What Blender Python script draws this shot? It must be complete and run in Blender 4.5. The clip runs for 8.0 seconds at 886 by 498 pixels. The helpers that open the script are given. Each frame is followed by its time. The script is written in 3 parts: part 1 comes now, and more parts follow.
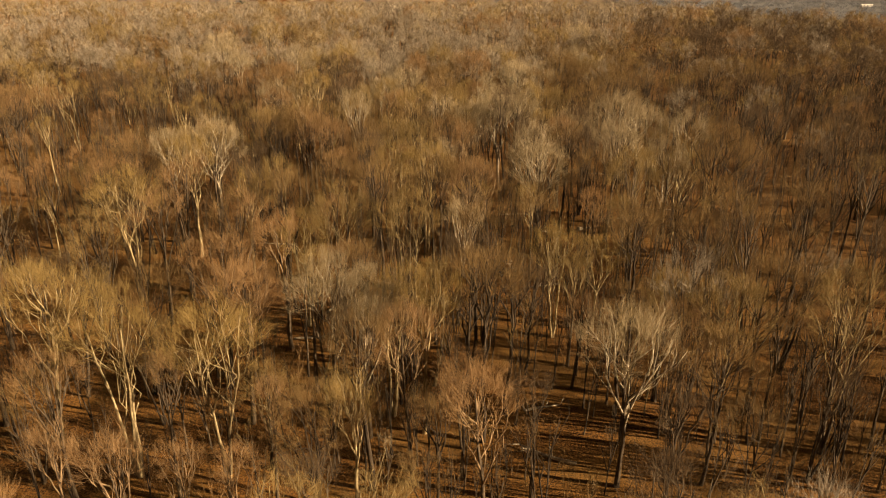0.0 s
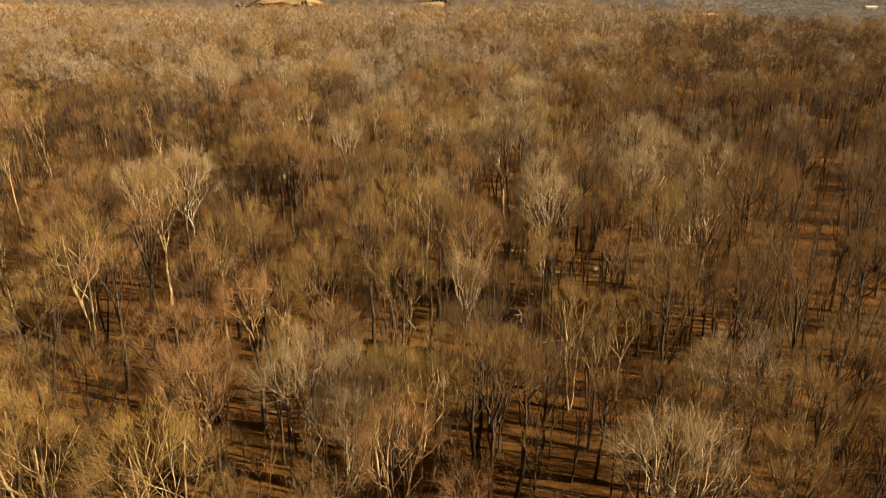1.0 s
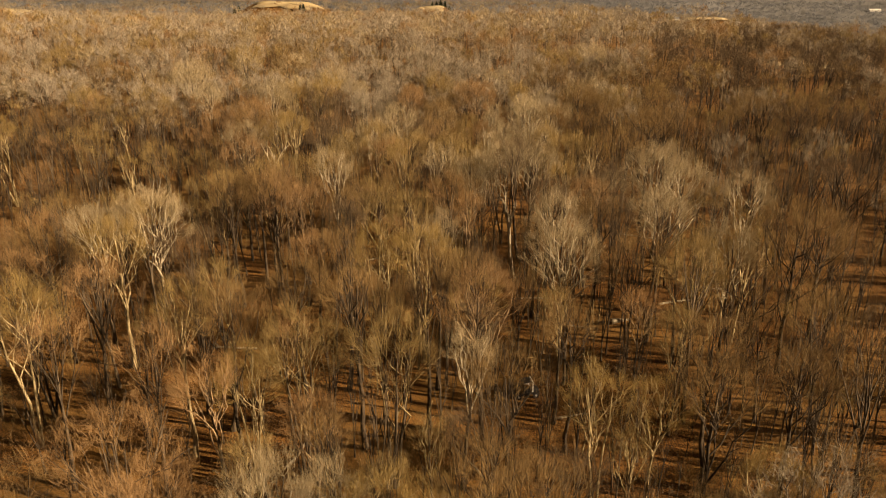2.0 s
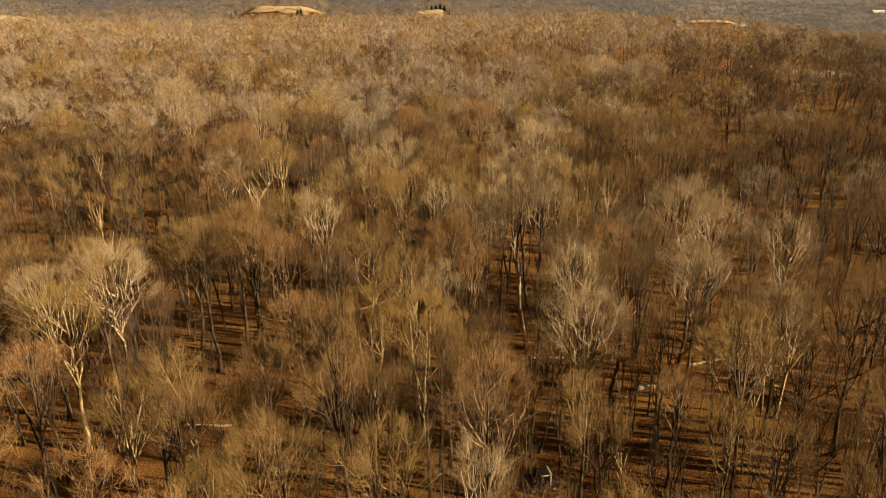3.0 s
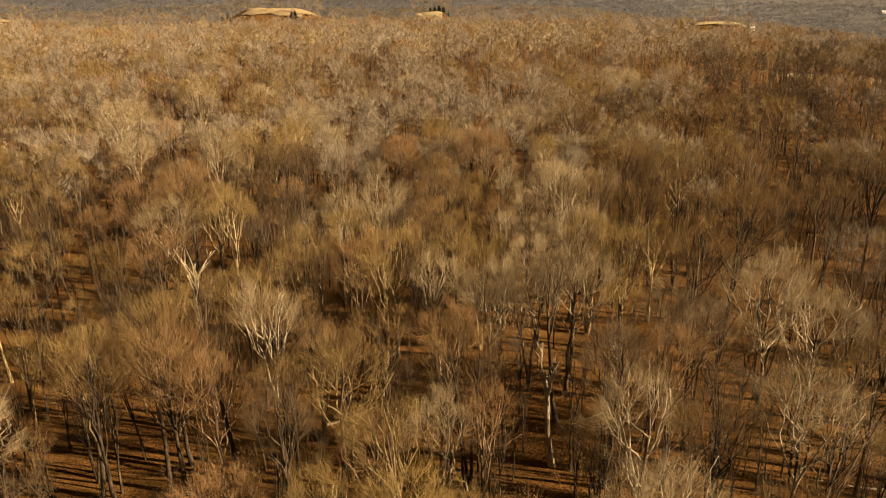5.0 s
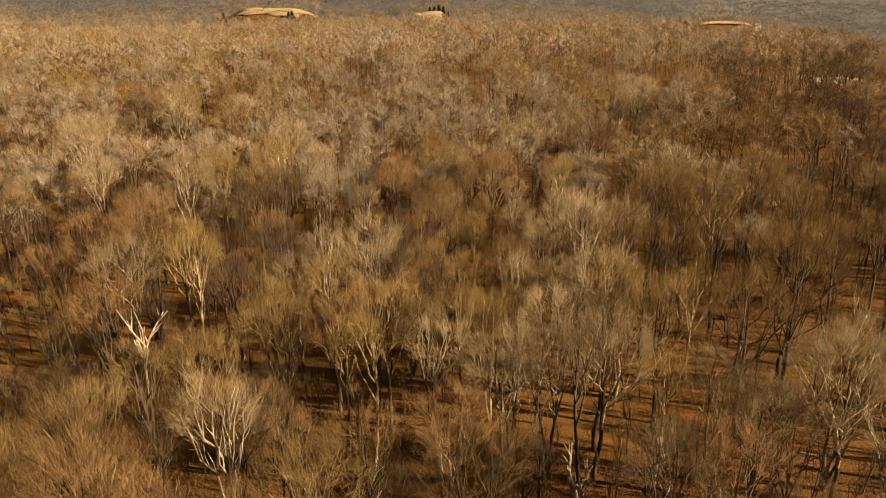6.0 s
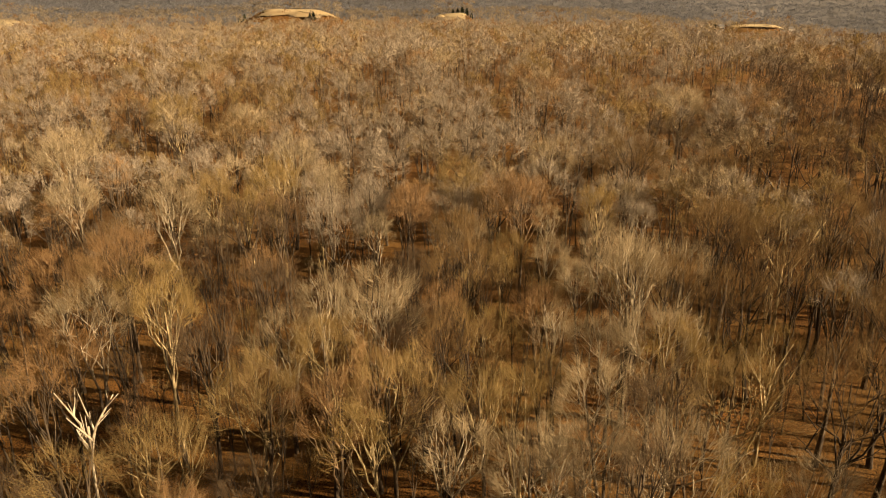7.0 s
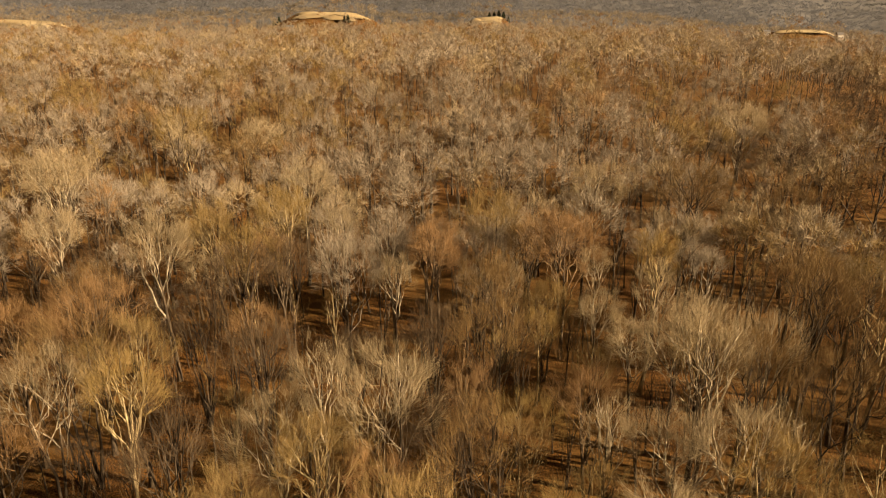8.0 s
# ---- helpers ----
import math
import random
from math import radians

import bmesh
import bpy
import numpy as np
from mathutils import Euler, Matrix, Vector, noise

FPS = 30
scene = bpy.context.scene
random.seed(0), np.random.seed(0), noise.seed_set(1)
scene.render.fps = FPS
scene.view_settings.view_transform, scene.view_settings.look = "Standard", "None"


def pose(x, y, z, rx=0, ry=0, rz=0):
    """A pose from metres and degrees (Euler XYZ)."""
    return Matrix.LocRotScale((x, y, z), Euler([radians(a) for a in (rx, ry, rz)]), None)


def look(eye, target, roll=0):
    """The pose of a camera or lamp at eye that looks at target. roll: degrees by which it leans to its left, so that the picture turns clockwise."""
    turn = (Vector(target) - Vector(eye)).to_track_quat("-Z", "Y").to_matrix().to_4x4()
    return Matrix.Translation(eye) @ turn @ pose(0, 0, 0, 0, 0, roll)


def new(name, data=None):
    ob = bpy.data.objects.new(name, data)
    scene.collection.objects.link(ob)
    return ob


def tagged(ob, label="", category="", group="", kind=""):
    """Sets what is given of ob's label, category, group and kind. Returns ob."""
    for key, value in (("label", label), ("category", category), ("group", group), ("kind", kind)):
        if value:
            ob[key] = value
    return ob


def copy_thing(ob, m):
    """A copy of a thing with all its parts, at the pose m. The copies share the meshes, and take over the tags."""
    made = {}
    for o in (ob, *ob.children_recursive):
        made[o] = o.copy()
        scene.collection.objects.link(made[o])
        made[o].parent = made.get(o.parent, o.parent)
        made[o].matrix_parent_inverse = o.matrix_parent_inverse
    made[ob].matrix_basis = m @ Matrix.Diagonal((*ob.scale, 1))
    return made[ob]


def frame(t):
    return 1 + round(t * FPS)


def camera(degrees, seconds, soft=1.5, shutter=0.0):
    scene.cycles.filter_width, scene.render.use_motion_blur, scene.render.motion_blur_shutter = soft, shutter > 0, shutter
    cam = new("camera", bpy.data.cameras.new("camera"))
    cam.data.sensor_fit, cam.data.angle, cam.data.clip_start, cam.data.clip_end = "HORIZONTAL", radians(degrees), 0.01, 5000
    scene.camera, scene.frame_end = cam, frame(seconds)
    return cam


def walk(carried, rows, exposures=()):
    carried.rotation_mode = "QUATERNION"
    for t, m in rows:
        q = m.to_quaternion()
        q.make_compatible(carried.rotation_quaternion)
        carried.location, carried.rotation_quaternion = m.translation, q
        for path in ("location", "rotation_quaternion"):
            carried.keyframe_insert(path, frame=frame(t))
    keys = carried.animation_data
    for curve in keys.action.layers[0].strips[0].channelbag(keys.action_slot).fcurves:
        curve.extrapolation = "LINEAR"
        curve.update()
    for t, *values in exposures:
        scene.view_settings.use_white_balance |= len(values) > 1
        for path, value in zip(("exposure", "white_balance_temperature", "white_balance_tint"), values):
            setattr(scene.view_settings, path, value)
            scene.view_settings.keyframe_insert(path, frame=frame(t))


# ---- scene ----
cam = camera(59.1, 8.0, soft=1.1)
METRES, EYE, TILT, LEAN, TURN = 125.0, 48.0, -22.2, 0.0, 0.0
EXPOSURE, KELVIN, TINT = 1.22, 9000, 17
SUN_STRENGTH, SKY_STRENGTH = 5.0, 0.003
ROWS = [
    (0.0, 0.0, 0.0, 0.0, 0.0, 0.0, -0.0),
    (0.5, 0.0021, 0.0542, 0.0262, 0.03, 0.06, 0.1),
    (1.0, 0.002, 0.11, 0.0502, 0.07, 0.16, 0.22),
    (1.5, 0.0007, 0.165, 0.0735, 0.02, 0.25, 0.31),
    (2.0, 0.0016, 0.2159, 0.1038, 0.05, 0.28, 0.25),
    (3.5, 0.0004, 0.3757, 0.1822, 0.1, 0.42, 0.62),
    (4.0, 0.0013, 0.4349, 0.2027, 0.06, 0.4, 0.56),
    (4.5, 0.0021, 0.4936, 0.2218, 0.07, 0.45, 0.59),
    (6.0, 0.0014, 0.6797, 0.2901, 0.06, 0.34, 0.73),
    (6.5, 0.0013, 0.7428, 0.312, 0.34, 0.37, 0.71),
    (7.0, 0.0014, 0.8027, 0.3329, 1.58, 0.44, 0.06),
    (7.5, 0.0008, 0.8642, 0.3549, 3.11, 0.51, -0.6),
    (8.0, 0.0004, 0.9235, 0.3772, 3.95, 0.6, -0.95),
]
walk(cam, [(t, pose(0, 0, EYE, TILT, LEAN, TURN) @ pose(METRES * x, METRES * y, METRES * z, 90 + pitch, roll, yaw)) for t, x, y, z, yaw, pitch, roll in ROWS],
     [(0.0, EXPOSURE, KELVIN, TINT), (8.0, EXPOSURE, KELVIN, TINT)])

# ---- world and sun ----
SUN_AZIMUTH, SUN_HEIGHT = 104.0, 24.0          # clockwise from ahead; above the horizon
world = bpy.data.worlds.new("winter_sky")
scene.world = world
world.use_nodes = True
wn = world.node_tree
sky = wn.nodes.new("ShaderNodeTexSky")
sky.sky_type, sky.sun_disc = "NISHITA", False
sky.sun_elevation, sky.sun_rotation = radians(SUN_HEIGHT), radians(SUN_AZIMUTH)
sky.air_density, sky.dust_density = 1.0, 1.5
wn.links.new(sky.outputs["Color"], wn.nodes["Background"].inputs["Color"])
wn.nodes["Background"].inputs["Strength"].default_value = SKY_STRENGTH
sun = new("sun", bpy.data.lights.new("sun", "SUN"))
sun.data.energy, sun.data.angle, sun.data.color = SUN_STRENGTH, radians(0.6), (1.0, 0.84, 0.62)
_a, _h = radians(SUN_AZIMUTH), radians(SUN_HEIGHT)
TO_SUN = Vector((math.sin(_a) * math.cos(_h), math.cos(_a) * math.cos(_h), math.sin(_h)))
sun.matrix_world = look(TO_SUN * 900 + Vector((0, 200, 0)), (0, 200, 0))


# ---- materials ----
def surface(name, dark, light, rough=0.85, grain=6.0, patch=0.05, bump=0.0, third=None, streak=(1, 1, 1), spread=0.18, thin=0.0):
    """A matt natural surface: fine grain between two colours, wide patches, and a shift from piece to piece."""
    mat = bpy.data.materials.new(name)
    mat.use_nodes = True
    nt = mat.node_tree
    bsdf = nt.nodes["Principled BSDF"]
    bsdf.inputs["Roughness"].default_value = rough
    bsdf.inputs["Specular IOR Level"].default_value = 0.25
    geo = nt.nodes.new("ShaderNodeNewGeometry")
    stretch = nt.nodes.new("ShaderNodeMapping")
    stretch.inputs["Scale"].default_value = streak
    nt.links.new(geo.outputs["Position"], stretch.inputs["Vector"])
    fine = nt.nodes.new("ShaderNodeTexNoise")
    fine.inputs["Scale"].default_value, fine.inputs["Detail"].default_value = grain, 5
    nt.links.new(stretch.outputs["Vector"], fine.inputs["Vector"])
    ramp = nt.nodes.new("ShaderNodeValToRGB")
    ramp.color_ramp.elements[0].color, ramp.color_ramp.elements[1].color = (*dark, 1), (*light, 1)
    ramp.color_ramp.elements[0].position, ramp.color_ramp.elements[1].position = 0.36, 0.64
    nt.links.new(fine.outputs["Fac"], ramp.inputs["Fac"])
    colour = ramp.outputs["Color"]
    wide = nt.nodes.new("ShaderNodeTexNoise")
    wide.inputs["Scale"].default_value, wide.inputs["Detail"].default_value = patch, 3
    nt.links.new(geo.outputs["Position"], wide.inputs["Vector"])
    if third:
        mask = nt.nodes.new("ShaderNodeValToRGB")
        mask.color_ramp.elements[0].position, mask.color_ramp.elements[1].position = 0.44, 0.62
        mask.color_ramp.elements[1].color = (0.6, 0.6, 0.6, 1)
        nt.links.new(wide.outputs["Fac"], mask.inputs["Fac"])
        mix = nt.nodes.new("ShaderNodeMixRGB")
        mix.inputs["Color2"].default_value = (*third, 1)
        nt.links.new(mask.outputs["Color"], mix.inputs["Fac"])
        nt.links.new(colour, mix.inputs["Color1"])
        colour = mix.outputs["Color"]
    info = nt.nodes.new("ShaderNodeObjectInfo")
    mean = nt.nodes.new("ShaderNodeMath")
    mean.operation = "ADD"
    nt.links.new(wide.outputs["Fac"], mean.inputs[0])
    nt.links.new(info.outputs["Random"], mean.inputs[1])
    span = nt.nodes.new("ShaderNodeMapRange")
    span.inputs["From Min"].default_value, span.inputs["From Max"].default_value = 0.2, 1.8
    span.inputs["To Min"].default_value, span.inputs["To Max"].default_value = 1.0 - spread, 1.0 + spread
    nt.links.new(mean.outputs[0], span.inputs["Value"])
    hsv = nt.nodes.new("ShaderNodeHueSaturation")
    nt.links.new(span.outputs["Result"], hsv.inputs["Value"])
    nt.links.new(colour, hsv.inputs["Color"])
    nt.links.new(hsv.outputs["Color"], bsdf.inputs["Base Color"])
    if bump:
        rise = nt.nodes.new("ShaderNodeBump")
        rise.inputs["Strength"].default_value, rise.inputs["Distance"].default_value = bump, 0.15
        nt.links.new(fine.outputs["Fac"], rise.inputs["Height"])
        nt.links.new(rise.outputs["Normal"], bsdf.inputs["Normal"])
    if thin:
        # sprays of fine twigs let part of the light through
        through_light = nt.nodes.new("ShaderNodeBsdfTranslucent")
        nt.links.new(hsv.outputs["Color"], through_light.inputs["Color"])
        both = nt.nodes.new("ShaderNodeMixShader")
        both.inputs["Fac"].default_value = thin
        nt.links.new(bsdf.outputs["BSDF"], both.inputs[1])
        nt.links.new(through_light.outputs["BSDF"], both.inputs[2])
        nt.links.new(both.outputs["Shader"], nt.nodes["Material Output"].inputs["Surface"])
    return mat


BARK_COLOURS = {
    "olive": ((0.085, 0.063, 0.034), (0.410, 0.326, 0.188)),
    "grey": ((0.160, 0.135, 0.100), (0.580, 0.510, 0.390)),
    "russet": ((0.060, 0.038, 0.022), (0.340, 0.236, 0.145)),
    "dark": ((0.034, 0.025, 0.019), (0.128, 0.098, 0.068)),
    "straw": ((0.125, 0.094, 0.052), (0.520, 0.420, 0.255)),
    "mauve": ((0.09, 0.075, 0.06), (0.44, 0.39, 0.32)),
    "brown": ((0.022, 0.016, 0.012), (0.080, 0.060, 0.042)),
}
KINDS = list(BARK_COLOURS)
bark = {k: surface("bark_" + k, a, b, 0.9, 3.5, 0.3, 0.6, streak=(1, 1, 0.25)) for k, (a, b) in BARK_COLOURS.items()}
TWIG_COLOURS = {
    "olive": ((0.204, 0.144, 0.064), (0.306, 0.222, 0.104)),
    "grey": ((0.283, 0.228, 0.148), (0.396, 0.324, 0.216)),
    "russet": ((0.226, 0.138, 0.070), (0.322, 0.206, 0.110)),
    "dark": ((0.085, 0.059, 0.036), (0.151, 0.108, 0.069)),
    "straw": ((0.224, 0.157, 0.064), (0.320, 0.230, 0.098)),
    "mauve": ((0.250, 0.213, 0.168), (0.346, 0.300, 0.240)),
    "brown": ((0.154, 0.100, 0.047), (0.244, 0.164, 0.079)),
}
twig = {k: surface("twig_" + k, a, b, 0.9, 0.9, 0.03, spread=0.25, thin=0.12) for k, (a, b) in TWIG_COLOURS.items()}
dead_wood = surface("dead_wood", (0.27, 0.23, 0.17), (0.54, 0.48, 0.38), 0.85, 4, 0.4, 0.4, streak=(1, 1, 0.2))
leaf_litter = surface("leaf_litter", (0.026, 0.012, 0.004), (0.235, 0.108, 0.028), 0.95, 5.5, 0.07, 0.7, third=(0.150, 0.084, 0.025), spread=0.25)
dry_field = surface("dry_field", (0.293, 0.231, 0.139), (0.477, 0.400, 0.262), 0.95, 0.09, 0.03, 0.3, third=(0.339, 0.254, 0.139), streak=(0.3, 1, 1))
# Distance haze put into the colour: slopes paler and greyer, valley blue grey.
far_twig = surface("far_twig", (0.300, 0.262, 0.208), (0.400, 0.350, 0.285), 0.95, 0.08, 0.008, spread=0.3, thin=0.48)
haze_twig = surface("far_twig_haze_tint", (0.215, 0.232, 0.268), (0.27, 0.288, 0.328), 0.95, 0.08, 0.008, spread=0.3, thin=0.5)
# Haze put into the colour of the ground beyond the crest.
haze_floor = surface("valley_floor_haze_tint", (0.095, 0.098, 0.105), (0.135, 0.138, 0.146), 0.95, 0.05, 0.006, spread=0.2)
needle = surface("evergreen_needle", (0.018, 0.028, 0.016), (0.045, 0.06, 0.03), 0.9, 1.0, 0.1)
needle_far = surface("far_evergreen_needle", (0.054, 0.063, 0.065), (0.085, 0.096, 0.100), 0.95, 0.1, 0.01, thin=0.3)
white_paint = surface("white_paint", (0.612, 0.612, 0.595), (0.697, 0.697, 0.680), 0.5, 2, 0.5, spread=0.05)
black_plastic = surface("black_plastic", (0.012, 0.012, 0.013), (0.03, 0.03, 0.032), 0.5, 8, 1)
grey_metal = surface("grey_metal", (0.22, 0.23, 0.24), (0.34, 0.35, 0.36), 0.45, 6, 1)
roof_shingle = surface("roof_shingle", (0.10, 0.10, 0.105), (0.2, 0.2, 0.2), 0.9, 3, 0.5)
dark_glass = surface("window_glass", (0.02, 0.025, 0.03), (0.04, 0.045, 0.05), 0.1, 1, 1)


# ---- mesh helpers ----
def mesh_from(name, verts, faces, materials, index=None):
    """A triangle mesh from arrays of points, corners and material numbers."""
    me = bpy.data.meshes.new(name)
    v, f = np.asarray(verts, np.float32), np.asarray(faces, np.int32)
    me.vertices.add(len(v))
    me.vertices.foreach_set("co", v.ravel())
    me.loops.add(f.size)
    me.loops.foreach_set("vertex_index", f.ravel())
    me.polygons.add(len(f))
    me.polygons.foreach_set("loop_start", np.arange(0, f.size, 3, dtype=np.int32))
    me.polygons.foreach_set("loop_total", np.full(len(f), 3, np.int32))
    for m in materials:
        me.materials.append(m)
    if index is not None:
        me.polygons.foreach_set("material_index", np.asarray(index, np.int32))
    me.update(calc_edges=True)
    return me


def part(name, bm, material, parent, label=""):
    """Links a bmesh as one mesh under a thing or a part."""
    me = bpy.data.meshes.new(name)
    bm.to_mesh(me)
    bm.free()
    me.materials.append(material)
    ob = new(name, me)
    ob.parent = parent
    if label:
        ob["label"] = label
    return ob


class Build:
    """Gathers tubes and twig blades as arrays."""

    def __init__(self):
        self.v, self.f = [], []

    def tube(self, points, radii, sides):
        start, n = len(self.v), len(points)
        for i, p in enumerate(points):
            d = points[min(i + 1, n - 1)] - points[max(i - 1, 0)]
            d = d / (np.linalg.norm(d) + 1e-9)
            a = np.cross(d, (0.31, 0.95, 0.05))
            a /= np.linalg.norm(a) + 1e-9
            b = np.cross(d, a)
            for k in range(sides):
                w = 2 * math.pi * k / sides
                self.v.append(p + radii[i] * (math.cos(w) * a + math.sin(w) * b))
        for i in range(n - 1):
            for k in range(sides):
                p, q = start + i * sides + k, start + i * sides + (k + 1) % sides
                self.f.append((p, q, q + sides))
                self.f.append((p, q + sides, p + sides))
        for k in range(1, sides - 1):
            top = start + (n - 1) * sides
            self.f.append((top, top + k, top + k + 1))

    def blade(self, p, d, width, rng, facing=None):
        """A thin tapering shoot; facing: the way its flat side is turned."""
        side = np.cross(d, rng.normal(size=3) if facing is None else facing)
        side *= width * 0.5 / (np.linalg.norm(side) + 1e-9)
        i = len(self.v)
        self.v += [p - side, p + side, p + d]
        self.f.append((i, i + 1, i + 2))


def unit(v):
    return v / (np.linalg.norm(v) + 1e-9)


def grow(seed, height, radius, base, stems=1, limbs=8, branches=70, twigs=20, width=0.05, sides=6, upright=0.5, thick=0.0115, bend=0.85, length=1.0, forks=3, outer=0.55, shell=0.0, floor=-0.35, rim=0.3, spray=0.6):
    """A bare broadleaf tree: the trunk, each limb, and the crown of branches and twigs, as Builds.
    The limbs fork upwards into a domed crown whose fine twigs fan out near its surface."""
    rng = np.random.default_rng(seed)
    trunk, limb_parts, crown = Build(), [], Build()
    low = height * base
    middle = np.array((0, 0, low + (height - low) * 0.50))
    half = np.array((radius, radius, (height - low) * 0.50))
    lead = []
    for s in range(stems):
        turn = 2 * math.pi * (s / max(stems, 1)) + rng.uniform(0, 1)
        lean = 0.0 if stems == 1 else rng.uniform(0.10, 0.18)
        n = 7 if sides > 4 else 4
        top = height * rng.uniform(0.76, 0.86)
        pts, drift = [], np.zeros(2)
        for i in range(n):
            f = i / (n - 1)
            if i:
                drift = drift + rng.normal(0, 0.011 * bend * height, 2)
            pts.append(np.array((drift[0] + math.cos(turn) * lean * f * top, drift[1] + math.sin(turn) * lean * f * top, -0.4 + f * (top + 0.4))))
        r0 = height * thick / (1 if stems == 1 else 1.35)
        rad = [r0 * (1.35 if i == 0 else 1 - 0.8 * i / (n - 1)) for i in range(n)]
        trunk.tube(pts, rad, sides)
        lead.append((pts, rad))
    bones, count = [], 0
    for pts, rad in lead:
        here = max(3, limbs // stems)
        bones += [(p, r) for p, r in zip(pts, rad) if p[2] > low]
        for j in range(here):
            f = max(0.18, base - 0.09) + (0.92 - base) * (j + rng.uniform(0, 0.8)) / here
            at = f * (len(pts) - 1)
            i = min(int(at), len(pts) - 2)
            p0 = pts[i] + (pts[i + 1] - pts[i]) * (at - i)
            az = count * 2.4 + rng.uniform(-0.5, 0.5)
            count += 1
            tall = rng.uniform(0.62, 0.97) * (0.72 + 0.28 * j / here)
            wide = math.sqrt(max(0.06, 1 - (2 * tall - 1) ** 2)) * rng.uniform(0.45, 0.9) * (1.15 - 0.35 * upright)
            goal = middle + half * np.array((math.cos(az) * wide, math.sin(az) * wide, 2 * tall - 1))
            goal[2] = max(goal[2], p0[2] + 1.5)
            k = 6 if sides > 4 else 3
            lp = []
            for q in range(k):
                g = q / (k - 1)
                wob = rng.normal(0, 0.048 * radius, 3) * np.array((1, 1, 0.5)) if q else np.zeros(3)
                e = 1.0 - 0.2 * (1 - upright)
                lp.append(p0 + (goal - p0) * np.array((g ** e, g ** e, g ** (1.0 + 0.25 * (1 - upright)))) + wob)
            lr0 = max(0.055, rad[i] * rng.uniform(0.5, 0.72))
            lr = [lr0 * (1 - 0.72 * q / (k - 1)) for q in range(k)]
            limb = Build()
            limb.tube(lp, lr, max(3, sides - 2))
            limb_parts.append(limb)
            for q in range(k - 1):
                for h in (0.33, 0.66, 1.0):
                    bones.append((lp[q] + (lp[q + 1] - lp[q]) * h, lr[q]))
            for fork in range(forks):
                at2 = (0.22 + 0.5 * (fork + rng.uniform(0, 1)) / forks) * (k - 1)
                m = min(int(at2), k - 2)
                fp = lp[m] + (lp[m + 1] - lp[m]) * (at2 - m)
                turn2 = rng.uniform(0, 2 * math.pi)
                aim = unit(unit(lp[m + 1] - lp[m]) + 0.45 * np.array((math.cos(turn2), math.sin(turn2), 0.35 + upright)))
                reach = rng.uniform(0.22, 0.4) * (height - low)
                tip = fp + aim * reach
                tip[2] = min(tip[2], height * 0.98)
                belly = fp + (tip - fp) * 0.5 + rng.normal(0, 0.09 * reach, 3)
                r1 = lr[m] * 0.62
                limb.tube([fp, belly, tip], [r1, r1 * 0.7, 0.018], 3)
                for h in (0.3, 0.6, 0.85, 1.0):
                    bones.append((fp + (tip - fp) * h, r1 * (1.1 - h)))
    place_of = np.array([p for p, _ in bones])
    for b in range(branches):
        z = rng.uniform(floor, 1.0) if rng.uniform() < 0.8 else rng.uniform(0.3, 1.0)
        az = rng.uniform(0, 2 * math.pi)
        flat = math.sqrt(max(0.0, 1 - z * z))
        out = np.array((math.cos(az) * flat, math.sin(az) * flat, z))
        lump = 0.82 + 0.18 * math.sin(3 * az + seed) * math.cos(2.2 * z + seed)
        end = middle + half * out * lump * rng.uniform(rim, 1.0) ** 0.6
        below = place_of - end - np.array((0, 0, -0.6))
        score = np.linalg.norm(below, axis=1) + np.where(below[:, 2] > 0, 2.0, 0)
        i = int(np.argmin(score))
        bp, br = bones[i]
        bend_at = bp + (end - bp) * 0.5 + np.array((0, 0, -0.08)) * np.linalg.norm(end - bp) + rng.normal(0, 0.1, 3)
        if sides > 4:
            crown.tube([bp, bend_at, end], [max(0.024, br * 0.42), max(0.02, br * 0.3), 0.011], 3)
        else:
            crown.blade(bp, end - bp, width * 1.5, rng)
        way = unit(end - bp)
        face = unit(out * np.array((1, 1, 0.6)) + np.array((0, 0, 0.25 + upright)))
        for w in range(twigs):
            h = 1.0 - outer * rng.uniform(0, 1) ** 1.4
            tp = (bend_at + (end - bend_at) * (2 * h - 1)) if h > 0.5 else bp + (bend_at - bp) * 2 * h
            tl = rng.uniform(0.5, 1.35) * length * (0.7 + 0.07 * radius)
            if shell:
                around = unit(np.cross(out, rng.normal(size=3)))
                td = unit(around + (1 - shell) * 1.2 * face + rng.normal(0, 0.2, 3))
                crown.blade(tp + rng.normal(0, 0.3, 3), td * tl, width * rng.uniform(0.7, 1.3), rng, unit(out + rng.normal(0, 0.18, 3)))
            else:
                td = unit(0.45 * way + 0.8 * face + rng.normal(0, spray, 3))
                crown.blade(tp + rng.normal(0, 0.28, 3), td * tl, width * rng.uniform(0.6, 1.2), rng)
    return trunk, limb_parts, crown


# ---- the lie of the land ----
# fields on the crests: x, y, half-width, half-depth, rise of their slope
FIELDS = [(-181, 980, 36, 8, 21.5), (-15, 966, 17, 24, 18), (303, 956, 26, 4, 20), (-478, 878, 50, 10, 23), (252, 955, 12, 5, 4), (205, 482, 38, 16, 3)]


def smooth(a, b, v):
    f = np.clip((v - a) / (b - a), 0, 1)
    return f * f * (3 - 2 * f)


